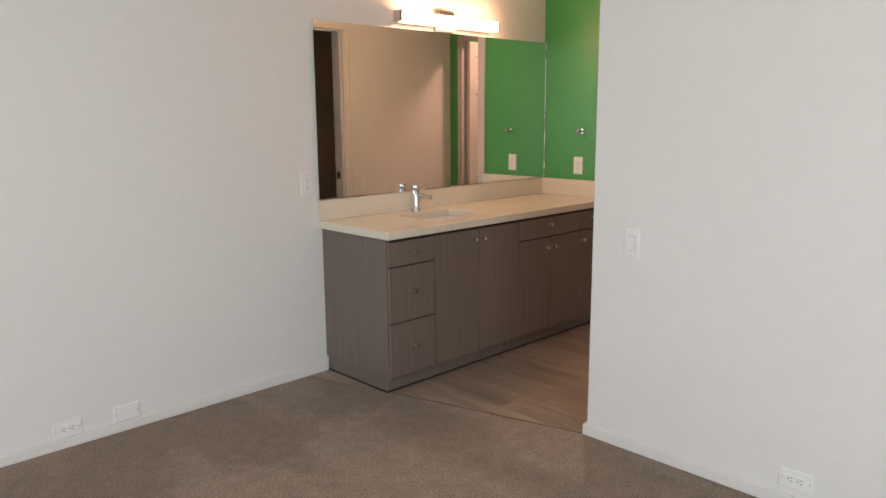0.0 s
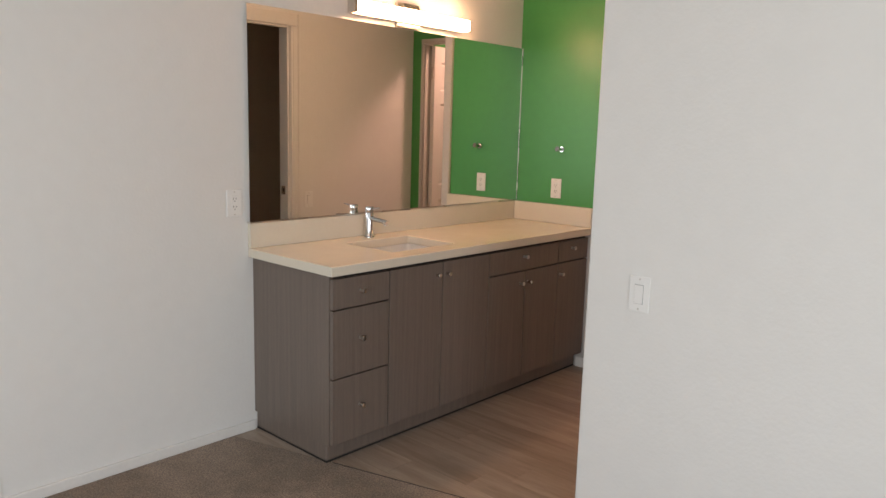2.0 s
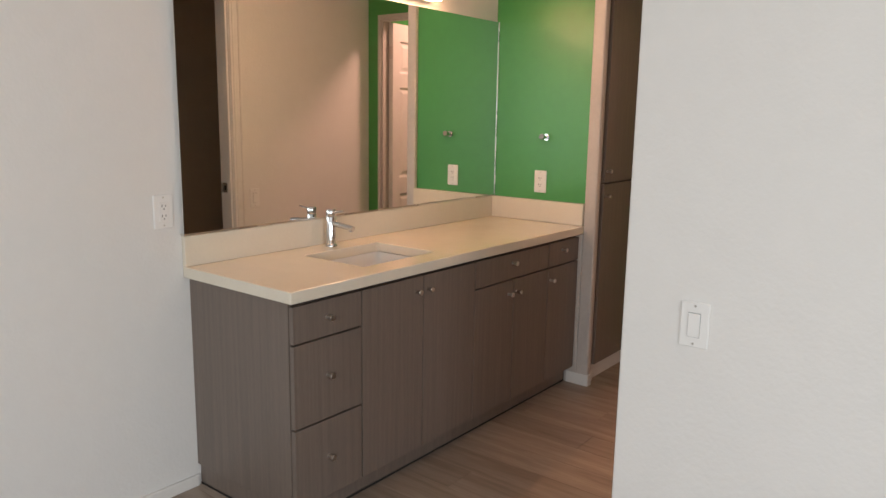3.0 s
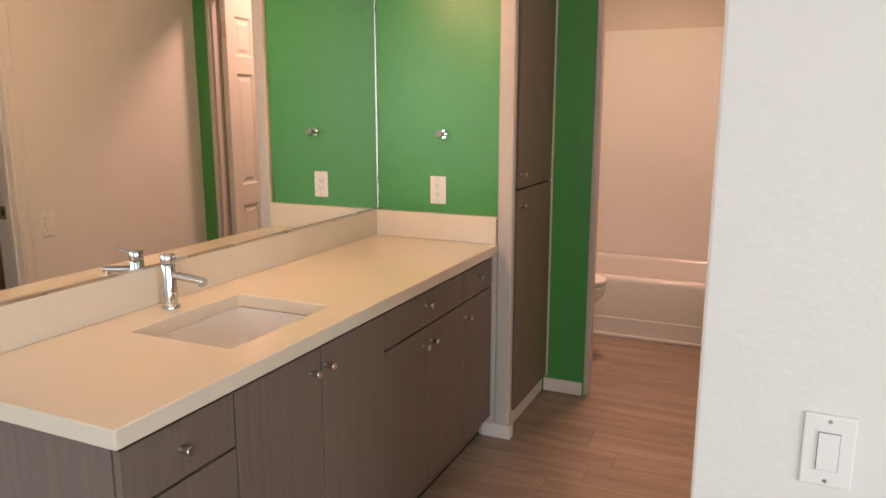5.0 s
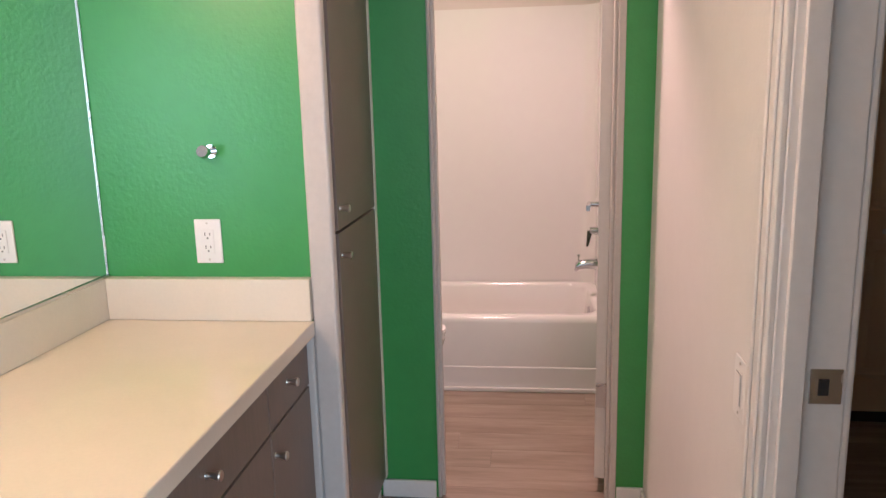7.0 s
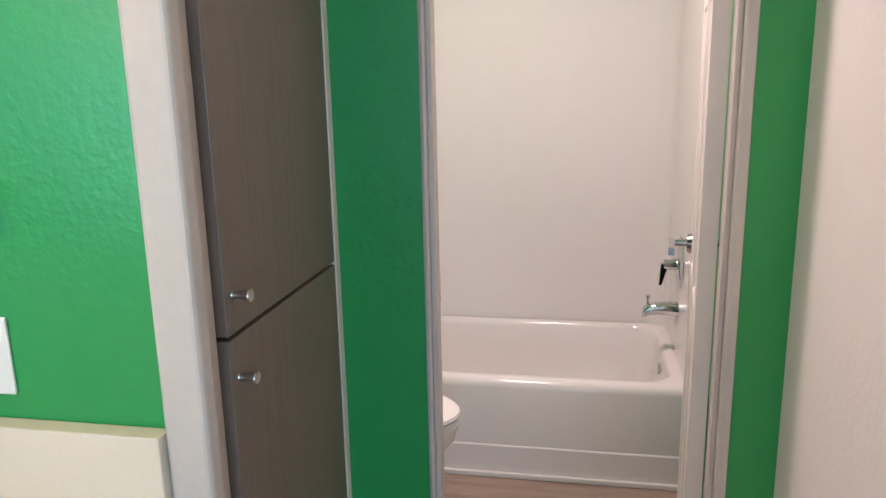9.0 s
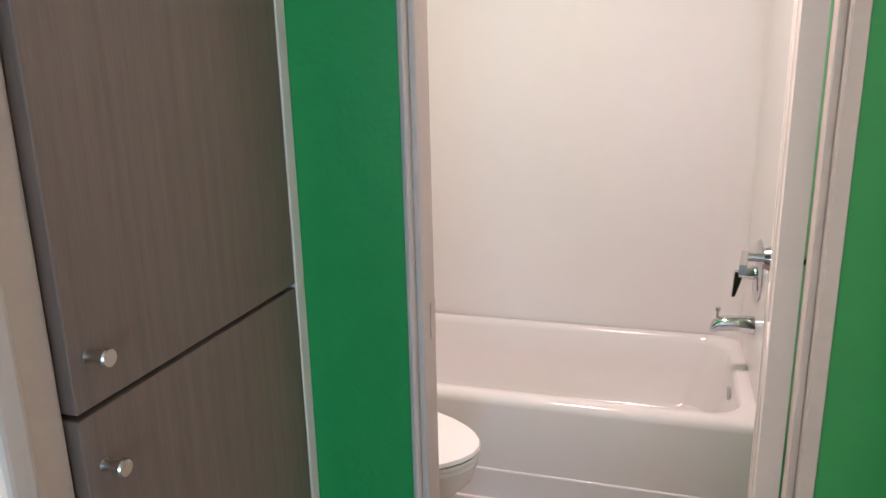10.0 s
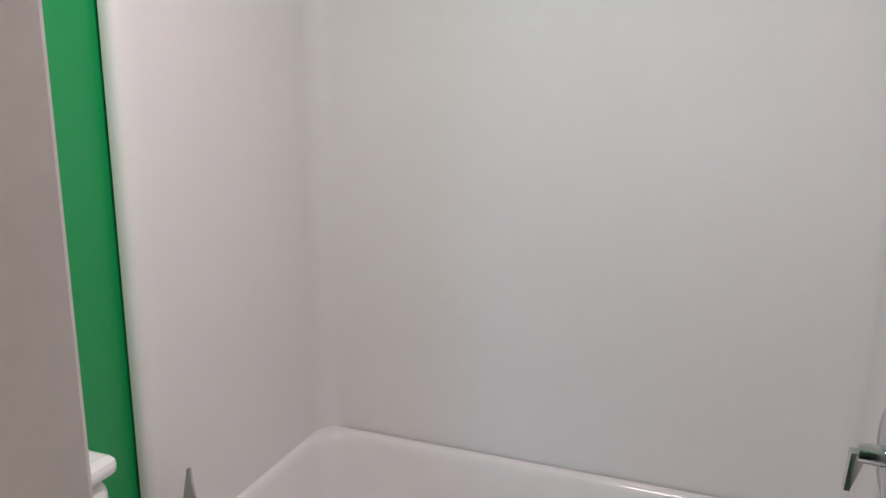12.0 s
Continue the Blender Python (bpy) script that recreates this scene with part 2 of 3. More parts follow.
# ---- shell ----
structure(boxes("floor_slab", GAPDARK, (-0.12, 5.32, -4.72, 4.345, -0.12, -0.02)))
structure(boxes("ceiling", CEIL, (-0.12, 5.32, -4.72, 4.345, H, H + 0.1)))
structure(boxes("wall_west", WHITE, (-0.12, 0, -4.72, 1.905, -0.02, H)), "white painted bedroom wall with fine texture")
structure(boxes("wall_bath_west", GREEN, (-0.12, 0, 1.905, 4.345, -0.02, H)))
structure(boxes("wall_alcove", GREEN, (0, 0.5745, 1.905, 1.92, -0.02, H), (0, 0.584, 1.9215, 1.978, -0.02, H)), "green satin painted wall at the counter's end")
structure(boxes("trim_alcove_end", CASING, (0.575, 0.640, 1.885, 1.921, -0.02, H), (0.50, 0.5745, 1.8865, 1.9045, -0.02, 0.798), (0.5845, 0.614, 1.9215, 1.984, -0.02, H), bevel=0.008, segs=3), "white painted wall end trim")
structure(boxes("wall_bath_front", GREEN, (0, 0.8115, 2.490, 2.600, -0.02, H), (0.8115, 1.421, 2.490, 2.600, 2.05, H), (1.421, 1.525, 2.490, 2.600, -0.02, H)), "green painted wall round the bathroom door")
structure(boxes("wall_hall_east", WHITE, (1.525, 1.638, 0.442, 0.50, -0.02, H), (1.525, 1.638, 0.50, 1.302, 2.05, H), (1.525, 1.638, 1.302, 2.605, -0.02, H)), "white painted wall with a doorway")
structure(boxes("wall_north", WHITE, (1.502, 5.32, 0.322, 0.442, -0.02, H), bevel=0.006), "white painted bedroom wall")
structure(boxes("wall_bath_east", GREEN, (1.56, 1.68, 2.605, 4.345, -0.02, H)))
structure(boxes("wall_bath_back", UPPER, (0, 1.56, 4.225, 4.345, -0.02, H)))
structure(boxes("wall_east", WHITE, (5.2, 5.32, -4.72, -3.1, -0.02, H), (5.2, 5.32, -1.3, 0.322, -0.02, H), (5.2, 5.32, -3.1, -1.3, -0.02, 0.75), (5.2, 5.32, -3.1, -1.3, 2.1, H)))
structure(boxes("wall_south", WHITE, (0, 1.8, -4.72, -4.6, -0.02, H), (4.2, 5.2, -4.72, -4.6, -0.02, H), (1.8, 4.2, -4.72, -4.6, -0.02, 0.35), (1.8, 4.2, -4.72, -4.6, 2.3, H)))
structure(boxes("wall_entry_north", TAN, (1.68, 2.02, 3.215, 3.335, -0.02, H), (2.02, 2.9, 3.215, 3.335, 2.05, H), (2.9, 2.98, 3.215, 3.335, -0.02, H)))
structure(boxes("wall_entry_east", TAN, (2.98, 3.1, 0.442, 3.335, -0.02, H)))
structure(boxes("wall_entry_back", TAN, (1.74, 3.1, 3.40, 3.5, -0.02, H)))

SEAM = ((0.0, -0.118), (1.502, 0.319))


def seam_y(x):
    (x0, y0), (x1, y1) = SEAM
    return y0 + (x - x0) * (y1 - y0) / (x1 - x0)


def carpet():
    bm = bmesh.new()
    ring = [(0, -4.6), (5.2, -4.6), (5.2, 0.322), (1.502, 0.322), (1.502, seam_y(1.502)), (0, seam_y(0))]
    add_loft(bm, [[(x, y, -0.02) for x, y in ring], [(x, y, 0.001) for x, y in ring]])
    structure(done(bm, "carpet", CARPET), "worn brown short-pile carpet with nap marks and a lighter lane")


carpet()
structure(boxes("baseboard_west", TRIM, (0, 0.014, -4.6, 0.0, 0, 0.046), bevel=0.005), "low white baseboard")
structure(boxes("baseboard_north", TRIM, (1.488, 5.2, 0.308, 0.322, 0, 0.052), (1.488, 1.502, 0.322, 0.44, 0, 0.052), bevel=0.005), "low white baseboard")
structure(boxes("baseboard_bath_front", TRIM, (0.612, 0.805, 2.477, 2.49, 0, 0.066), (1.434, 1.525, 2.477, 2.49, 0, 0.066), bevel=0.004), "low white baseboard")
structure(boxes("baseboard_hall_east", TRIM, (1.513, 1.525, 1.372, 2.477, 0, 0.062), bevel=0.004))


def door_lining(name, along, a0, a1, f0, f1, z1, c0, c1, step, proud=0.014):
    """Jambs, stops and casings of a doorway in a wall. along: the axis that the opening runs along."""
    e = base(name)
    structure(e, "white painted door frame with narrow casing")

    def put(part, lst, bevel=0.003):
        out = []
        for p0, p1, q0, q1, z0, zz in lst:
            out.append((p0, p1, q0, q1, z0, zz) if along == "x" else (q0, q1, p0, p1, z0, zz))
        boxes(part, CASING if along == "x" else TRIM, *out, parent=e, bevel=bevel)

    t = 0.012
    put("jamb", [(a0, a0 + t, f0 - 0.002, f1 + 0.002, 0, z1), (a1 - t, a1, f0 - 0.002, f1 + 0.002, 0, z1), (a0 + t, a1 - t, f0 - 0.002, f1 + 0.002, z1 - t, z1)])
    s0, s1 = f0 + 0.012, f0 + 0.047
    put("stop", [(a0 + t, a1 - t, s0, s1, z1 - t - 0.011, z1 - t), (a0 + t, a0 + t + 0.011, s0, s1, 0, z1 - t - 0.011), (a1 - t - 0.011, a1 - t, s0, s1, 0, z1 - t - 0.011)], 0.002)
    for g0, g1 in ((f0 - proud, f0), (f1, f1 + proud)):
        put("casing", [(a0 - c0 + 0.01, a0 + 0.01, g0, g1, 0, z1 - 0.01), (a1 - 0.01, a1 - 0.01 + c1, g0, g1, 0, z1 - 0.01), (a0 - c0 + 0.01, a1 + c1 - 0.01, g0, g1, z1 - 0.01, z1 + c1)], bevel=0.004)
        if step:
            h0, h1 = (g0 - 0.006, g0) if g0 < f0 else (g1, g1 + 0.006)
            put("bead", [(a0 - c0 + 0.01, a0 - c0 + 0.028, h0, h1, 0, z1 + c1 - 0.002), (a1 + c1 - 0.028, a1 + c1 - 0.01, h0, h1, 0, z1 + c1 - 0.002), (a1 + 0.003, a1 + 0.013, h0, h1, 0, z1 - 0.012), (a0 - 0.013, a0 - 0.003, h0, h1, 0, z1 - 0.012)], bevel=0.0028)
    return e


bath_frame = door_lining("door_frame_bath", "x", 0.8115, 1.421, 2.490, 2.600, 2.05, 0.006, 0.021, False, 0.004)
boxes("strike_plate", NICKEL, (0.823, 0.8245, 2.572, 2.599, 0.935, 1.0), parent=bath_frame)
entry_frame = door_lining("door_frame_entry", "y", 0.50, 1.302, 1.525, 1.638, 2.05, 0.072, 0.072, True)
boxes("strike_plate", NICKEL, (1.582, 1.633, 1.2880, 1.2899, 0.890, 0.950), parent=entry_frame, bevel=0.001)
boxes("latch_hole", SLOT, (1.596, 1.612, 1.2868, 1.2885, 0.905, 0.933), parent=entry_frame)


# ---- doors ----
def panel_door(name, w, h, label, frame_mat=DOORPAINT):
    """A six-panel leaf: hinge edge at the origin, leaf along +x, thickness towards +y."""
    e = base(name)
    tagged(e, label, "door")
    t = 0.035
    st, mid = 0.105 * w / 0.7, 0.09
    xs = [(st, w / 2 - mid / 2), (w / 2 + mid / 2, w - st)]
    zs = [(0.20, 0.80), (0.92, 1.58), (1.68, h - 0.12)]
    fr = [(0, st, 0, t, 0.05, h), (w - st, w, 0, t, 0.05, h), (w / 2 - mid / 2, w / 2 + mid / 2, 0, t, 0.05, h)]
    prev = 0.05
    for z0, z1 in zs + [(h, None)]:
        for x0, x1 in xs:
            fr.append((x0, x1, 0, t, prev, z0))
        prev = z1
    boxes("leaf_frame", frame_mat, *fr, parent=e)
    for x0, x1 in xs:
        for z0, z1 in zs:
            bm = bmesh.new()
            for s in (0, 1):
                y_in, y_out = (0.011, 0.004) if s == 0 else (t - 0.011, t - 0.004)
                rect = lambda d, y: [(x0 + d, y, z0 + d), (x1 - d, y, z0 + d), (x1 - d, y, z1 - d), (x0 + d, y, z1 - d)]
                edge = 0.001 if s == 0 else t - 0.001
                add_loft(bm, [rect(0, edge), rect(0.012, y_in), rect(0.022, y_in), rect(0.045, y_out)], False, True)
            done(bm, "panel", frame_mat, e)
    return e


def lever_set(parent, x, z, t=0.035):
    for s, y in ((-1, 0), (1, t)):
        bm = bmesh.new()
        add_rod(bm, (x, y, z), (x, y + s * 0.012, z), 0.029, 0.026)
        add_rod(bm, (x, y + s * 0.012, z), (x, y + s * 0.058, z), 0.0105, 0.0095)
        add_box(bm, x - 0.115, x + 0.012, min(y + s * 0.045, y + s * 0.06), max(y + s * 0.045, y + s * 0.06), z - 0.011, z + 0.011)
        done(bm, "lever", CHROME, parent, smooth=True)


bath_door = panel_door("bathroom_door", 0.615, 2.025, "white six-panel door standing open against the bathroom wall")
lever_set(bath_door, 0.56, 0.965)
for z in (0.365, 1.82):
    bm = bmesh.new()
    add_box(bm, -0.0022, -0.0004, 0.002, 0.033, z - 0.045, z + 0.045)
    add_rod(bm, (-0.006, -0.006, z - 0.046), (-0.006, -0.006, z + 0.046), 0.006, n=12)
    for k in (-0.046, 0.046):
        add_rod(bm, (-0.006, -0.006, z + k - 0.003), (-0.006, -0.006, z + k + 0.003), 0.008, n=12)
    done(bm, "hinge", NICKEL, bath_door)
bath_door.matrix_world = pose(1.401, 2.572, 0) @ pose(0, 0, 0, 0, 0, 83)

entry_door = panel_door("entry_door", 0.86, 2.03, "closed tan six-panel entry door with a deadbolt", TANDOOR)
boxes("sweep", DARKSTRIP, (0.0, 0.86, -0.004, 0.006, 0.004, 0.05), parent=entry_door)
bm = bmesh.new()
add_box(bm, 0.595, 0.655, -0.008, -0.0005, 0.78, 1.08)
add_rod(bm, (0.625, -0.008, 1.03), (0.625, -0.03, 1.03), 0.022)
add_box(bm, 0.62, 0.63, -0.045, -0.03, 1.012, 1.048)
add_rod(bm, (0.625, -0.008, 0.84), (0.625, -0.05, 0.84), 0.012)
add_box(bm, 0.515, 0.635, -0.06, -0.045, 0.83, 0.85)
done(bm, "lock_plate", NICKEL, entry_door, bevel=0.002)
entry_door.matrix_world = pose(2.03, 3.225, 0)


# ---- vanity ----
def knob(parent, x, y, z):
    """A tapered round pull pointing along +x."""
    bm = bmesh.new()
    m = pose(x, y, z, 0, 90, 0)
    lathe(bm, [(0.0075, 0), (0.006, 0.004), (0.0062, 0.012), (0.0098, 0.022), (0.0108, 0.026), (0.0095, 0.0285)], m, 16)
    return done(bm, "knob", NICKEL, parent, smooth=True)


def front(parent, name, y0, y1, z0, z1, x=0.537, g=0.0029, t=0.019):
    return boxes(name, LAMINATE, (x, x + t, y0 + g, y1 - g, z0 + 0.0034, z1 - 0.0034), parent=parent, bevel=0.0012)


vanity = base("vanity_cabinet")
tagged(vanity, "grey-brown woodgrain vanity cabinet with satin nickel knobs", "cabinet")
boxes("body", LAMINATE, (0.001, 0.534, 0.002, 0.020, 0.085, 0.80), parent=vanity, bevel=0.001)
boxes("carcass", GAPDARK, (0.001, 0.535, 0.020, 1.884, 0.087, 0.66), (0.50, 0.535, 0.020, 1.884, 0.66, 0.795), parent=vanity)
boxes("plinth", LAMINATE, (0.001, 0.508, 0.010, 1.884, 0.007, 0.087), parent=vanity, bevel=0.008)
# near-black strip that paints the shadow line along the vanity's foot
boxes("plinth_shadow_line", DARKSTRIP, (0.002, 0.506, 0.012, 1.883, 0.0, 0.008), parent=vanity)
for z0, z1, kz in ((0.088, 0.371, 0.236), (0.371, 0.657, 0.525), (0.657, 0.786, 0.724)):
    front(vanity, "drawer", 0.002, 0.310, z0, z1)
    knob(vanity, 0.556, 0.149, kz)
for y0, y1, z1, ky, kz in ((0.310, 0.643, 0.786, 0.598, 0.727), (0.643, 0.980, 0.786, 0.666, 0.727), (0.980, 1.280, 0.664, 1.236, 0.601), (1.280, 1.584, 0.664, 1.304, 0.601), (1.584, 1.884, 0.664, 1.606, 0.603)):
    front(vanity, "door", y0, y1, 0.088, z1)
    knob(vanity, 0.556, ky, kz)
for y0, y1, ky in ((0.980, 1.584, 1.263), (1.584, 1.884, 1.713)):
    front(vanity, "drawer", y0, y1, 0.664, 0.786)
    knob(vanity, 0.556, ky, 0.739)

SX0, SX1, SY0, SY1 = 0.150, 0.473, 0.406, 0.817
worktop = base("vanity_countertop")
tagged(worktop, "polished cream quartz countertop with backsplash on the vanity", "countertop")


def counter_slab():
    bm = bmesh.new()
    outer = [(0.001, -0.022), (0.580, -0.022), (0.580, 1.885), (0.001, 1.885)]
    inner = [(p[0], p[1]) for p in rounded(SX0, SX1, SY0, SY1, 0.012, 0, 4)]
    vs = {}
    for z in (0.80, 0.84):
        o = [bm.verts.new((x, y, z)) for x, y in outer]
        i = [bm.verts.new((x, y, z)) for x, y in inner]
        vs[z] = (o, i)
        eds = [bm.edges.new((r[k], r[(k + 1) % len(r)])) for r in (o, i) for k in range(len(r))]
        bmesh.ops.triangle_fill(bm, use_beauty=True, edges=eds)
    for k in (0, 1):
        a, b = vs[0.80][k], vs[0.84][k]
        for q in range(len(a)):
            bm.faces.new((a[q], a[(q + 1) % len(a)], b[(q + 1) % len(a)], b[q]))
    done(bm, "slab", QUARTZ, worktop, bevel=0.0035)


counter_slab()
boxes("backsplash", QUARTZ, (0.001, 0.021, -0.022, 1.904, 0.8405, 0.950), parent=worktop, bevel=0.002)
boxes("side_splash", QUARTZ, (0.0215, 0.5745, 1.872, 1.904, 0.8405, 0.952), parent=worktop, bevel=0.002)


def sink():
    e = base("undermount_sink")
    tagged(e, "white rectangular undermount ceramic sink", "sink")
    bm = bmesh.new()
    a = [rounded(SX0 - 0.004, SX1 + 0.004, SY0 - 0.004, SY1 + 0.004, 0.02, 0.7985)]
    for d, z in ((0.004, 0.77), (0.010, 0.72), (0.022, 0.685), (0.045, 0.672), (0.12, 0.668)):
        a.append(rounded(SX0 + d, SX1 - d, SY0 + d, SY1 - d, 0.03, z))
    add_loft(bm, a, False, True)
    done(bm, "basin", CERAMIC, e, smooth=True)
    bm = bmesh.new()
    lathe(bm, [(0.022, 0.6685), (0.022, 0.671), (0.016, 0.6725)], pose(0.31, 0.611, 0))
    done(bm, "drain", CHROME, e, smooth=True)


sink()


def faucet():
    e = base("faucet")
    tagged(e, "chrome single-lever faucet standing on the countertop", "faucet")
    x, y = 0.078, 0.617
    bm = bmesh.new()
    lathe(bm, [(0.0245, 0.8405), (0.0245, 0.845), (0.0225, 0.848), (0.0195, 0.849), (0.0195, 0.962), (0.0185, 0.964)], pose(x, y, 0), 28)
    add_rod(bm, (x + 0.012, y, 0.936), (x + 0.128, y, 0.926), 0.0115, 0.0105)
    add_rod(bm, (x + 0.116, y, 0.928), (x + 0.116, y, 0.912), 0.0085)
    done(bm, "body", CHROME, e, smooth=True)
    bm = bmesh.new()
    lathe(bm, [(0.0185, 0.966), (0.0195, 0.968), (0.0195, 0.990), (0.017, 0.994)], pose(x, y, 0), 28)
    add_rod(bm, (x + 0.015, y, 0.984), (x + 0.075, y, 0.992), 0.0035)
    done(bm, "lever", CHROME, e, smooth=True)


faucet()

glass = base("wall_mirror")
tagged(glass, "large frameless wall mirror above the vanity backsplash", "mirror")
boxes("glass", MIRROR, (0, 0.006, 0, 1.926, 0.958, 1.872), parent=glass).matrix_world = pose(0.0165, -0.024, 0, 0, 0, 0.25)
boxes("channel", NICKEL, (0.001, 0.021, -0.024, 1.904, 0.9505, 0.9575), parent=glass)
boxes("edge_strip", NICKEL, (0.0150, 0.0168, 1.8995, 1.9035, 0.958, 1.872), parent=glass)

bar = base("vanity_light")
tagged(bar, "lit horizontal bar light with nickel end caps above the mirror", "light fixture")
boxes("back_plate", NICKEL, (0.001, 0.022, 0.840, 1.000, 1.876, 1.997), parent=bar, bevel=0.003)
boxes("arm", NICKEL, (0.022, 0.034, 0.87, 0.97, 1.912, 1.952), parent=bar)
boxes("housing", NICKEL, (0.028, 0.044, 0.530, 1.325, 1.900, 1.963), parent=bar)
boxes("diffuser", GLOW, (0.0445, 0.084, 0.530, 1.325, 1.903, 1.960), parent=bar, bevel=0.006)
boxes("end_cap", NICKEL, (0.032, 0.084, 0.507, 0.529, 1.901, 1.962), parent=bar, bevel=0.002)


# ---- linen cabinet ----
linen = base("linen_cabinet")
tagged(linen, "tall grey-brown woodgrain linen cabinet with two doors", "cabinet")
boxes("carcass", GAPDARK, (0.02, 0.598, 1.986, 2.478, 0.075, 2.42), parent=linen)
boxes("door", LAMINATE, (0.600, 0.629, 1.985, 2.460, 0.090, 1.0505), parent=linen, bevel=0.0015)
boxes("door", LAMINATE, (0.600, 0.629, 1.985, 2.460, 1.0575, 2.41), parent=linen, bevel=0.0015)
boxes("plinth", TRIM, (0.02, 0.606, 1.986, 2.476, 0, 0.080), parent=linen, bevel=0.003)
boxes("scribe_strip", CLEAT, (0.600, 0.631, 2.4615, 2.4885, 0.081, 2.41), parent=linen, bevel=0.002)
knob(linen, 0.629, 2.011, 1.115)
knob(linen, 0.629, 2.011, 0.987)
structure(boxes("baseboard_alcove", TRIM, (0.520, 0.648, 1.877, 1.8845, 0, 0.062), (0.6405, 0.648, 1.8845, 1.921, 0, 0.062), (0.6145, 0.622, 1.921, 1.985, 0, 0.062), bevel=0.004), "low white baseboard round the wall end")


# ---- switches and outlets ----
def plate(name, label, m, kind):
    """A wall plate 70 x 115 mm in the local xz plane, facing -y."""
    e = base(name)
    tagged(e, label, "switch" if kind == "switch" else "outlet", "white wall plates")
    boxes("plate", PLASTIC, (-0.036, 0.036, -0.006, 0, -0.058, 0.058), parent=e, bevel=0.003)
    if kind == "blank":
        pass
    elif kind == "switch":
        boxes("rocker_frame", PLASTIC, (-0.0175, 0.0175, -0.0075, -0.0062, -0.034, 0.034), parent=e)
        boxes("shadow_gap", GREYGAP, (-0.0155, 0.0155, -0.0080, -0.0077, -0.031, 0.031), parent=e)
        boxes("rocker", PLASTIC, (-0.0145, 0.0145, -0.0105, -0.0081, -0.0300, 0.0296), parent=e, bevel=0.001)
    else:
        boxes("receptacle", PLASTIC, (-0.0165, 0.0165, -0.0085, -0.0062, -0.033, 0.033), parent=e, bevel=0.002)
        sl = []
        for z in (-0.018, 0.016):
            sl += [(-0.0075, -0.0055, -0.0092, -0.0086, z - 0.001, z + 0.008), (0.0055, 0.0075, -0.0092, -0.0086, z, z + 0.007), (-0.002, 0.002, -0.0092, -0.0086, z - 0.009, z - 0.005)]
        boxes("slots", SLOT, *sl, parent=e)
    for z in (0.048, -0.048):
        rods("screw", NICKEL, ((0, -0.0058, z), (0, -0.0072, z), 0.003), parent=e)
    e.matrix_world = m
    return e


plate("light_switch", "white rocker light switch on the white wall", pose(1.694, 0.322, 0.880), "switch")
plate("light_switch", "white rocker light switch on the hall wall", pose(1.525, 1.445, 0.852, 0, 0, -90), "switch")
plate("wall_outlet", "white double outlet above the side splash", pose(0.304, 1.905, 1.047), "outlet")
plate("wall_outlet", "white double outlet beside the mirror", pose(0, -0.087, 1.042, 0, 0, 90), "outlet")
plate("wall_outlet", "white double outlet low on the wall", pose(0, -1.345, 0.083, 0, 90, 90), "outlet")
plate("blank_plate", "white blank cover plate low on the wall", pose(0, -1.095, 0.083, 0, 90, 90), "blank")
plate("wall_outlet", "white double outlet low on the wall", pose(2.385, 0.322, 0.112, 0, 90, 0), "outlet")

sensor = base("smoke_detector")
tagged(sensor, "small round white detector high on the hall wall", "detector")
bm = bmesh.new()
lathe(bm, [(0.048, 0), (0.048, 0.012), (0.040, 0.026), (0.02, 0.03)], pose(1.525, 1.70, 2.19, 0, -90, 0))
done(bm, "cover", PLASTIC, sensor, smooth=True)

hook = base("towel_hook")
tagged(hook, "round chrome robe hook on the green wall", "hook")
rods("post", CHROME, ((0.329, 1.905, 1.279), (0.329, 1.901, 1.279), 0.017), ((0.329, 1.901, 1.279), (0.329, 1.865, 1.279), 0.0095), parent=hook)
rods("cap", CHROME, ((0.329, 1.865, 1.279), (0.329, 1.852, 1.283), 0.0165, 0.0145), parent=hook)


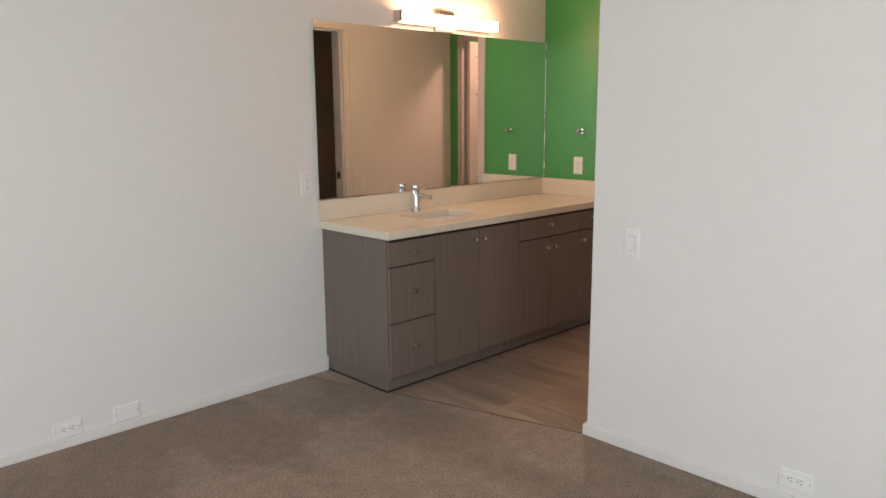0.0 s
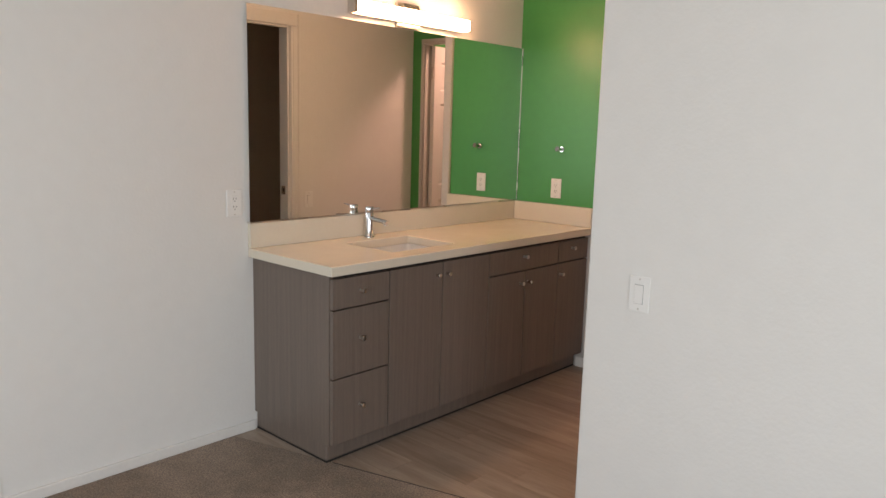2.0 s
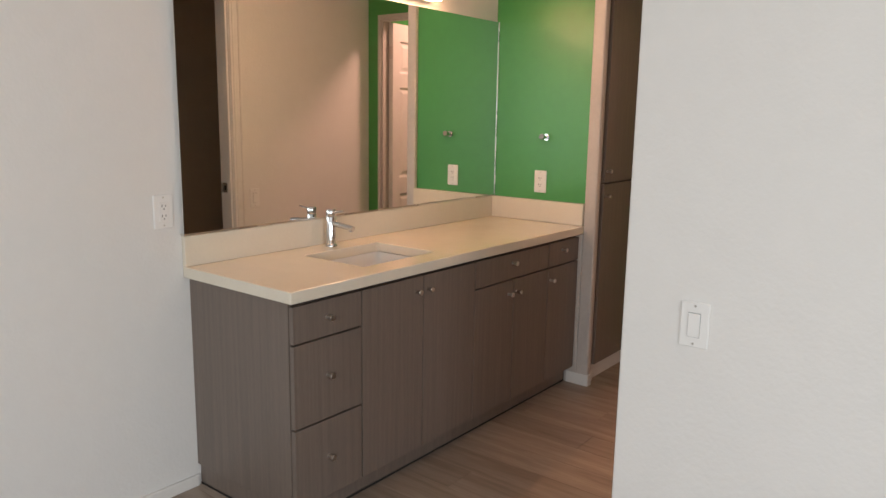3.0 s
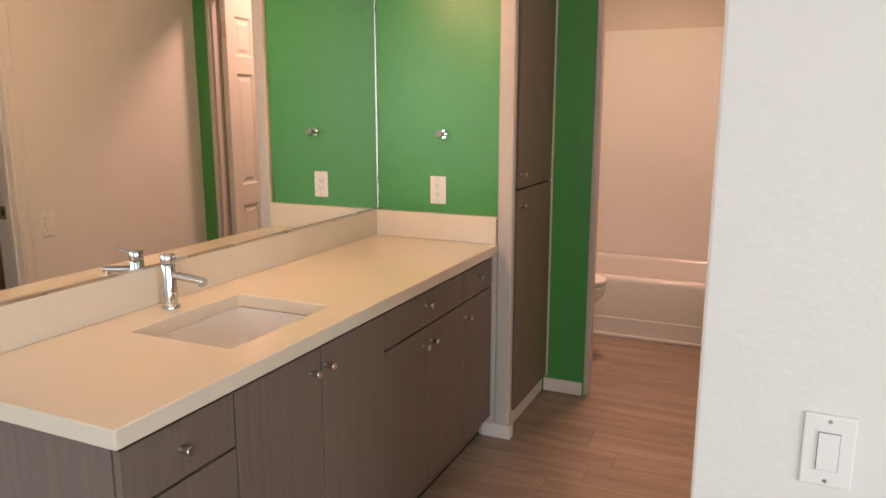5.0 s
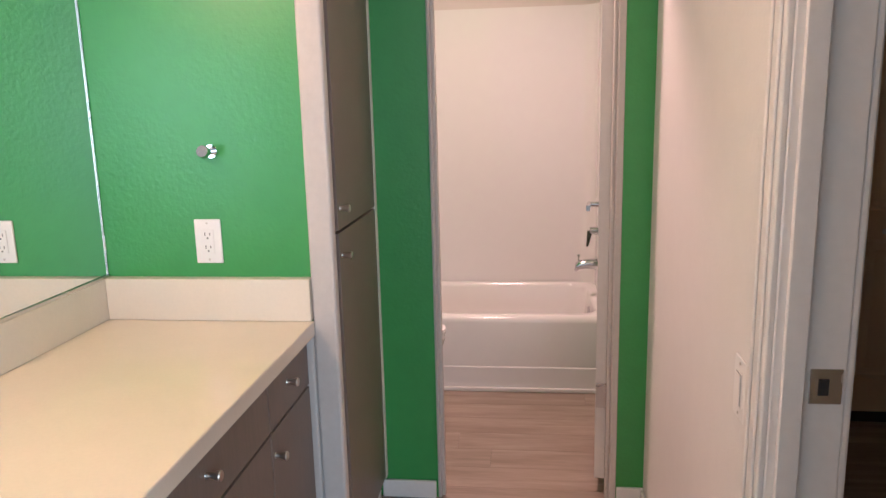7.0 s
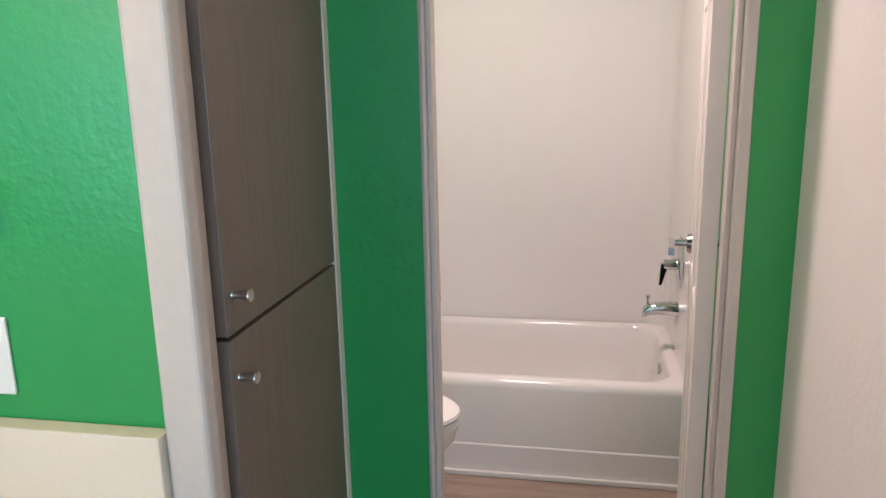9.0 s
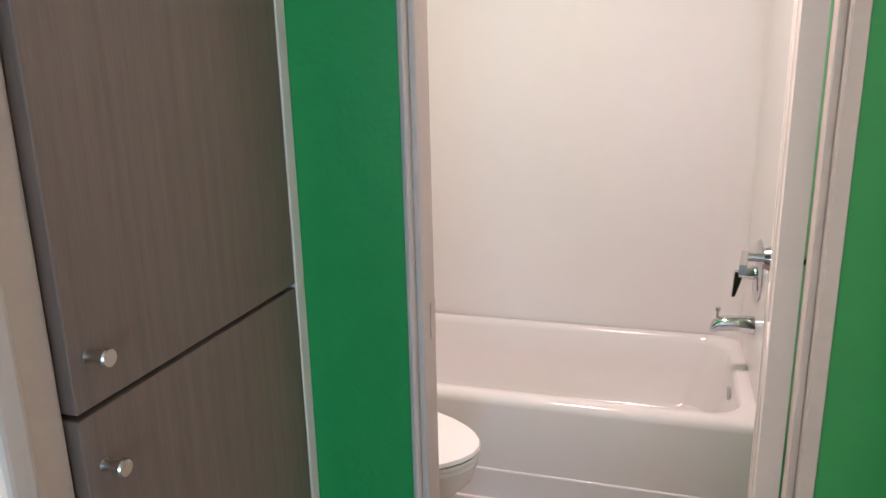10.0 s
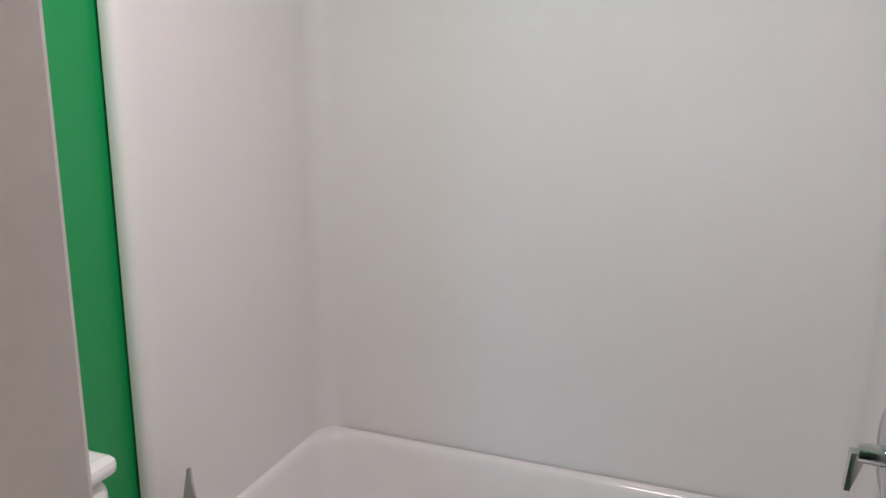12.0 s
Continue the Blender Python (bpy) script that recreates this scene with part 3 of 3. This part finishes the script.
# ---- bath ----
def tub():
    e = base("bathtub")
    tagged(e, "white acrylic alcove bathtub with a stepped apron", "bathtub")
    X0, X1, Y0, Y1, Z = 0.004, 1.516, 3.490, 4.205, 0.378
    bm = bmesh.new()
    a = [rounded(X0, X1, Y0, Y1, 0.012, 0.10), rounded(X0, X1, Y0, Y1, 0.014, Z - 0.032), rounded(X0 + 0.001, X1 - 0.001, Y0 + 0.003, Y1 - 0.002, 0.015, Z - 0.018), rounded(X0 + 0.004, X1 - 0.004, Y0 + 0.011, Y1 - 0.006, 0.016, Z - 0.006), rounded(X0 + 0.012, X1 - 0.012, Y0 + 0.026, Y1 - 0.010, 0.02, Z)]
    for dx, dy0, dy1, z, r in ((0.045, 0.052, 0.030, Z, 0.11), (0.053, 0.062, 0.038, Z - 0.006, 0.11), (0.060, 0.070, 0.045, Z - 0.025, 0.11), (0.075, 0.085, 0.06, 0.25, 0.12), (0.10, 0.11, 0.085, 0.12, 0.12), (0.16, 0.16, 0.14, 0.075, 0.12), (0.3, 0.28, 0.27, 0.07, 0.05)):
        a.append(rounded(X0 + dx, X1 - dx, Y0 + dy0, Y1 - dy1, r, z))
    add_loft(bm, a, False, True)
    done(bm, "basin", ACRYLIC, e, smooth=True)
    boxes("apron", ACRYLIC, (X0, X1, Y0 - 0.004, Y0 + 0.03, 0.0, 0.125), parent=e, bevel=0.006)
    boxes("floor_strip", TRIM, (X0, X1, Y0 - 0.018, Y0 - 0.005, 0, 0.022), parent=e, bevel=0.005)
    bm = bmesh.new()
    m = pose(1.461, 3.835, 0.312, 0, -80, 0)
    lathe(bm, [(0.03, 0), (0.03, 0.006), (0.024, 0.011)], m)
    add_box(bm, 1.438, 1.451, 3.827, 3.843, 0.292, 0.332)
    done(bm, "overflow", CHROME, e, smooth=True)


tub()


def surround():
    e = base("tub_surround")
    tagged(e, "glossy white three-sided tub surround with rounded corners", "tub surround")
    bm = bmesh.new()
    pts = [(0.0015, 3.470), (0.004, 3.452), (0.013, 3.443), (0.028, 3.442), (0.041, 3.450), (0.047, 3.468), (0.045, 3.51), (0.042, 3.56)]
    pts += [(0.040, 4.13)] + [(0.120 - 0.08 * math.cos(radians(k)), 4.125 + 0.08 * math.sin(radians(k))) for k in range(10, 91, 10)]
    pts += [(1.413, 4.205)] + [(1.413 + 0.09 * math.sin(radians(k)), 4.115 + 0.09 * math.cos(radians(k))) for k in range(10, 91, 10)]
    pts += [(1.503, 3.52), (1.506, 3.49), (1.516, 3.48), (1.5585, 3.48)]
    lo, hi = 0.372, 1.882
    for z0, z1 in ((lo, hi),):
        a = [bm.verts.new((x, y, z0)) for x, y in pts]
        b = [bm.verts.new((x, y, z1 - 0.006)) for x, y in pts]
        for k in range(len(a) - 1):
            bm.faces.new((a[k], a[k + 1], b[k + 1], b[k]))
        back = [(0.0015, 4.223), (1.5585, 4.223)]
        c = [bm.verts.new((x, y, z1)) for x, y in pts]
        for k in range(len(a) - 1):
            bm.faces.new((b[k], b[k + 1], c[k + 1], c[k]))
        t = [bm.verts.new((x, y, z1)) for x, y in back]
        mid = len(pts) // 2
        for k in range(len(pts) - 1):
            bm.faces.new((c[k], c[k + 1], t[0] if k < mid else t[1]))
        bm.faces.new((c[mid], t[1], t[0]))
    done(bm, "panel", ACRYLIC, e, smooth=True)


surround()
guard = base("splash_guard")
tagged(guard, "small grey plastic splash guard on the tub's front corner", "splash guard")
bm = bmesh.new()
prof = [(0.098 + 0.17 * (1 - math.cos(radians(k))), 0.590 - 0.211 * math.sin(radians(k))) for k in range(0, 91, 9)] + [(0.046, 0.3795), (0.090, 0.588)]
add_loft(bm, [[(x, y, z) for x, z in prof] for y in (3.505, 3.511)])
done(bm, "fin", mat("grey_plastic", (0.42, 0.41, 0.39), 0.3, vary=0.03), guard)

tap = base("tub_spout")
tagged(tap, "chrome tub spout with diverter pull", "faucet")
bm = bmesh.new()
add_loft(bm, [[(x, 3.825 + r * math.cos(k), z + r * q * math.sin(k)) for k in [radians(20 * i) for i in range(18)]] for x, z, r, q in ((1.502, 0.560, 0.030, 1), (1.473, 0.562, 0.028, 1), (1.428, 0.562, 0.025, 1), (1.393, 0.557, 0.023, 1.1), (1.376, 0.545, 0.021, 1.1), (1.371, 0.535, 0.014, 1))])
add_rod(bm, (1.390, 3.825, 0.578), (1.390, 3.825, 0.602), 0.004)
add_rod(bm, (1.390, 3.825, 0.602), (1.390, 3.825, 0.612), 0.008)
done(bm, "spout", CHROME, tap, smooth=True)

valve = base("shower_valve")
tagged(valve, "chrome shower valve with round plate and lever", "valve")
bm = bmesh.new()
lathe(bm, [(0.098, 0.0), (0.098, 0.004), (0.086, 0.011), (0.03, 0.015)], pose(1.5025, 3.825, 0.745, 0, -90, 0), 36)
done(bm, "plate", CHROME, valve, smooth=True)
bm = bmesh.new()
add_rod(bm, (1.493, 3.825, 0.735), (1.443, 3.825, 0.735), 0.022, 0.019)
add_loft(bm, [[(1.443 + a, 3.825 + b, 0.738) for a, b in ((-0.012, -0.014), (0.016, -0.014), (0.016, 0.014), (-0.012, 0.014))], [(1.433 + a, 3.825 + b, 0.655) for a, b in ((-0.006, -0.009), (0.004, -0.009), (0.004, 0.009), (-0.006, 0.009))]])
done(bm, "handle", CHROME, valve, smooth=True)

shower = base("shower")
tagged(shower, "chrome shower with a bent arm on the wall", "shower")
bm = bmesh.new()
prev = None
for k in range(9):
    t = k / 8
    p = Vector((1.540 - 0.13 * t, 3.825, 2.0 - 0.055 * t * t))
    if prev:
        add_rod(bm, prev, p, 0.009, n=12)
    prev = p
add_rod(bm, (1.544, 3.825, 2.0), (1.536, 3.825, 2.0), 0.028)
add_rod(bm, (1.410, 3.825, 1.945), (1.373, 3.825, 1.895), 0.014, 0.034)
done(bm, "head", CHROME, shower, smooth=True)


def toilet():
    e = base("toilet")
    tagged(e, "white ceramic toilet with closed lid", "toilet")
    cy = 3.05

    def egg(z, x0, x1, w, n=28):
        out = []
        for k in range(n):
            a = 2 * math.pi * k / n
            c, s = math.cos(a), math.sin(a)
            L = (x1 - x0) / 2
            out.append(((x0 + x1) / 2 + L * c, cy + w * s * (1 - 0.18 * c), z))
        return out

    bm = bmesh.new()
    add_loft(bm, [egg(0.000, 0.22, 0.606, 0.10), egg(0.030, 0.23, 0.596, 0.095), egg(0.150, 0.24, 0.606, 0.095), egg(0.278, 0.22, 0.686, 0.13), egg(0.358, 0.20, 0.766, 0.17), egg(0.413, 0.19, 0.784, 0.182), egg(0.423, 0.20, 0.776, 0.176)])
    done(bm, "bowl", CERAMIC, e, smooth=True)
    bm = bmesh.new()
    add_loft(bm, [egg(0.426, 0.225, 0.782, 0.182), egg(0.432, 0.22, 0.788, 0.187), egg(0.438, 0.222, 0.786, 0.185)])
    done(bm, "seat", PLASTIC, e, smooth=True)
    bm = bmesh.new()
    add_loft(bm, [egg(0.441, 0.225, 0.784, 0.183), egg(0.446, 0.22, 0.789, 0.188), egg(0.456, 0.222, 0.786, 0.186), egg(0.462, 0.26, 0.746, 0.155)])
    done(bm, "lid", PLASTIC, e, smooth=True)
    boxes("tank", CERAMIC, (0.015, 0.185, cy - 0.165, cy + 0.165, 0.39, 0.745), parent=e, bevel=0.03, segs=4)
    boxes("tank_lid", CERAMIC, (0.008, 0.194, cy - 0.174, cy + 0.174, 0.747, 0.785), parent=e, bevel=0.016, segs=3)


toilet()

dome = base("ceiling_light")
tagged(dome, "round white flush ceiling light in the bathroom", "light fixture")
bm = bmesh.new()
lathe(bm, [(0.15, H - 0.001), (0.15, H - 0.02), (0.14, H - 0.03)], pose(0.85, 2.98, 0))
done(bm, "rim", PLASTIC, dome, smooth=True)
lamp = bpy.data.lights.new("bulb", "AREA")
lamp.shape, lamp.size, lamp.energy, lamp.color = "DISK", 0.26, BATH_POWER, (1.0, 0.512, 0.396)
bulb = new("bulb", lamp)
bulb.parent = dome
bulb.location = (0.85, 2.98, H - 0.035)


# ---- floor planks ----
def clip(poly, x0, y0, nx, ny):
    out = []
    for k, p in enumerate(poly):
        q = poly[(k + 1) % len(poly)]
        dp, dq = (p[0] - x0) * nx + (p[1] - y0) * ny, (q[0] - x0) * nx + (q[1] - y0) * ny
        if dp >= 0:
            out.append(p)
        if dp * dq < 0:
            t = dp / (dp - dq)
            out.append((p[0] + t * (q[0] - p[0]), p[1] + t * (q[1] - p[1])))
    return out


plank_floor = structure(boxes("floor", GAPDARK, (0, 3.6, -0.1, 3.56, -0.0205, -0.006)), "grey-brown oak vinyl plank floor")
(sx, sy), (tx, ty) = SEAM
rng = random.Random(4)
w, length = 0.152, 1.22
for row in range(25):
    y0 = -0.17 + row * w
    x = -rng.uniform(0, length)
    while x < 3.6:
        poly = [(max(x, 0) + 0.0006, y0 + 0.0006), (min(x + length, 3.6) - 0.0006, y0 + 0.0006), (min(x + length, 3.6) - 0.0006, y0 + w - 0.0006), (max(x, 0) + 0.0006, y0 + w - 0.0006)]
        x += length
        if poly[1][0] - poly[0][0] < 0.02:
            continue
        poly = clip(poly, sx, sy + 0.004, -(ty - sy), tx - sx)
        if len(poly) < 3:
            continue
        bm = bmesh.new()
        add_loft(bm, [[(px, py, -0.006) for px, py in poly], [(px, py, 0.0) for px, py in poly]])
        done(bm, "plank", PLANK, plank_floor)
structure(boxes("floor_transition", DARKSTRIP, (0.0, 1.01, -0.002, 0.002, 0.0, 0.0018)), "thin dark joint strip between carpet and planks").matrix_world = pose(0.52, seam_y(0.52), 0, 0, 0, math.degrees(math.atan2(ty - sy, tx - sx)))
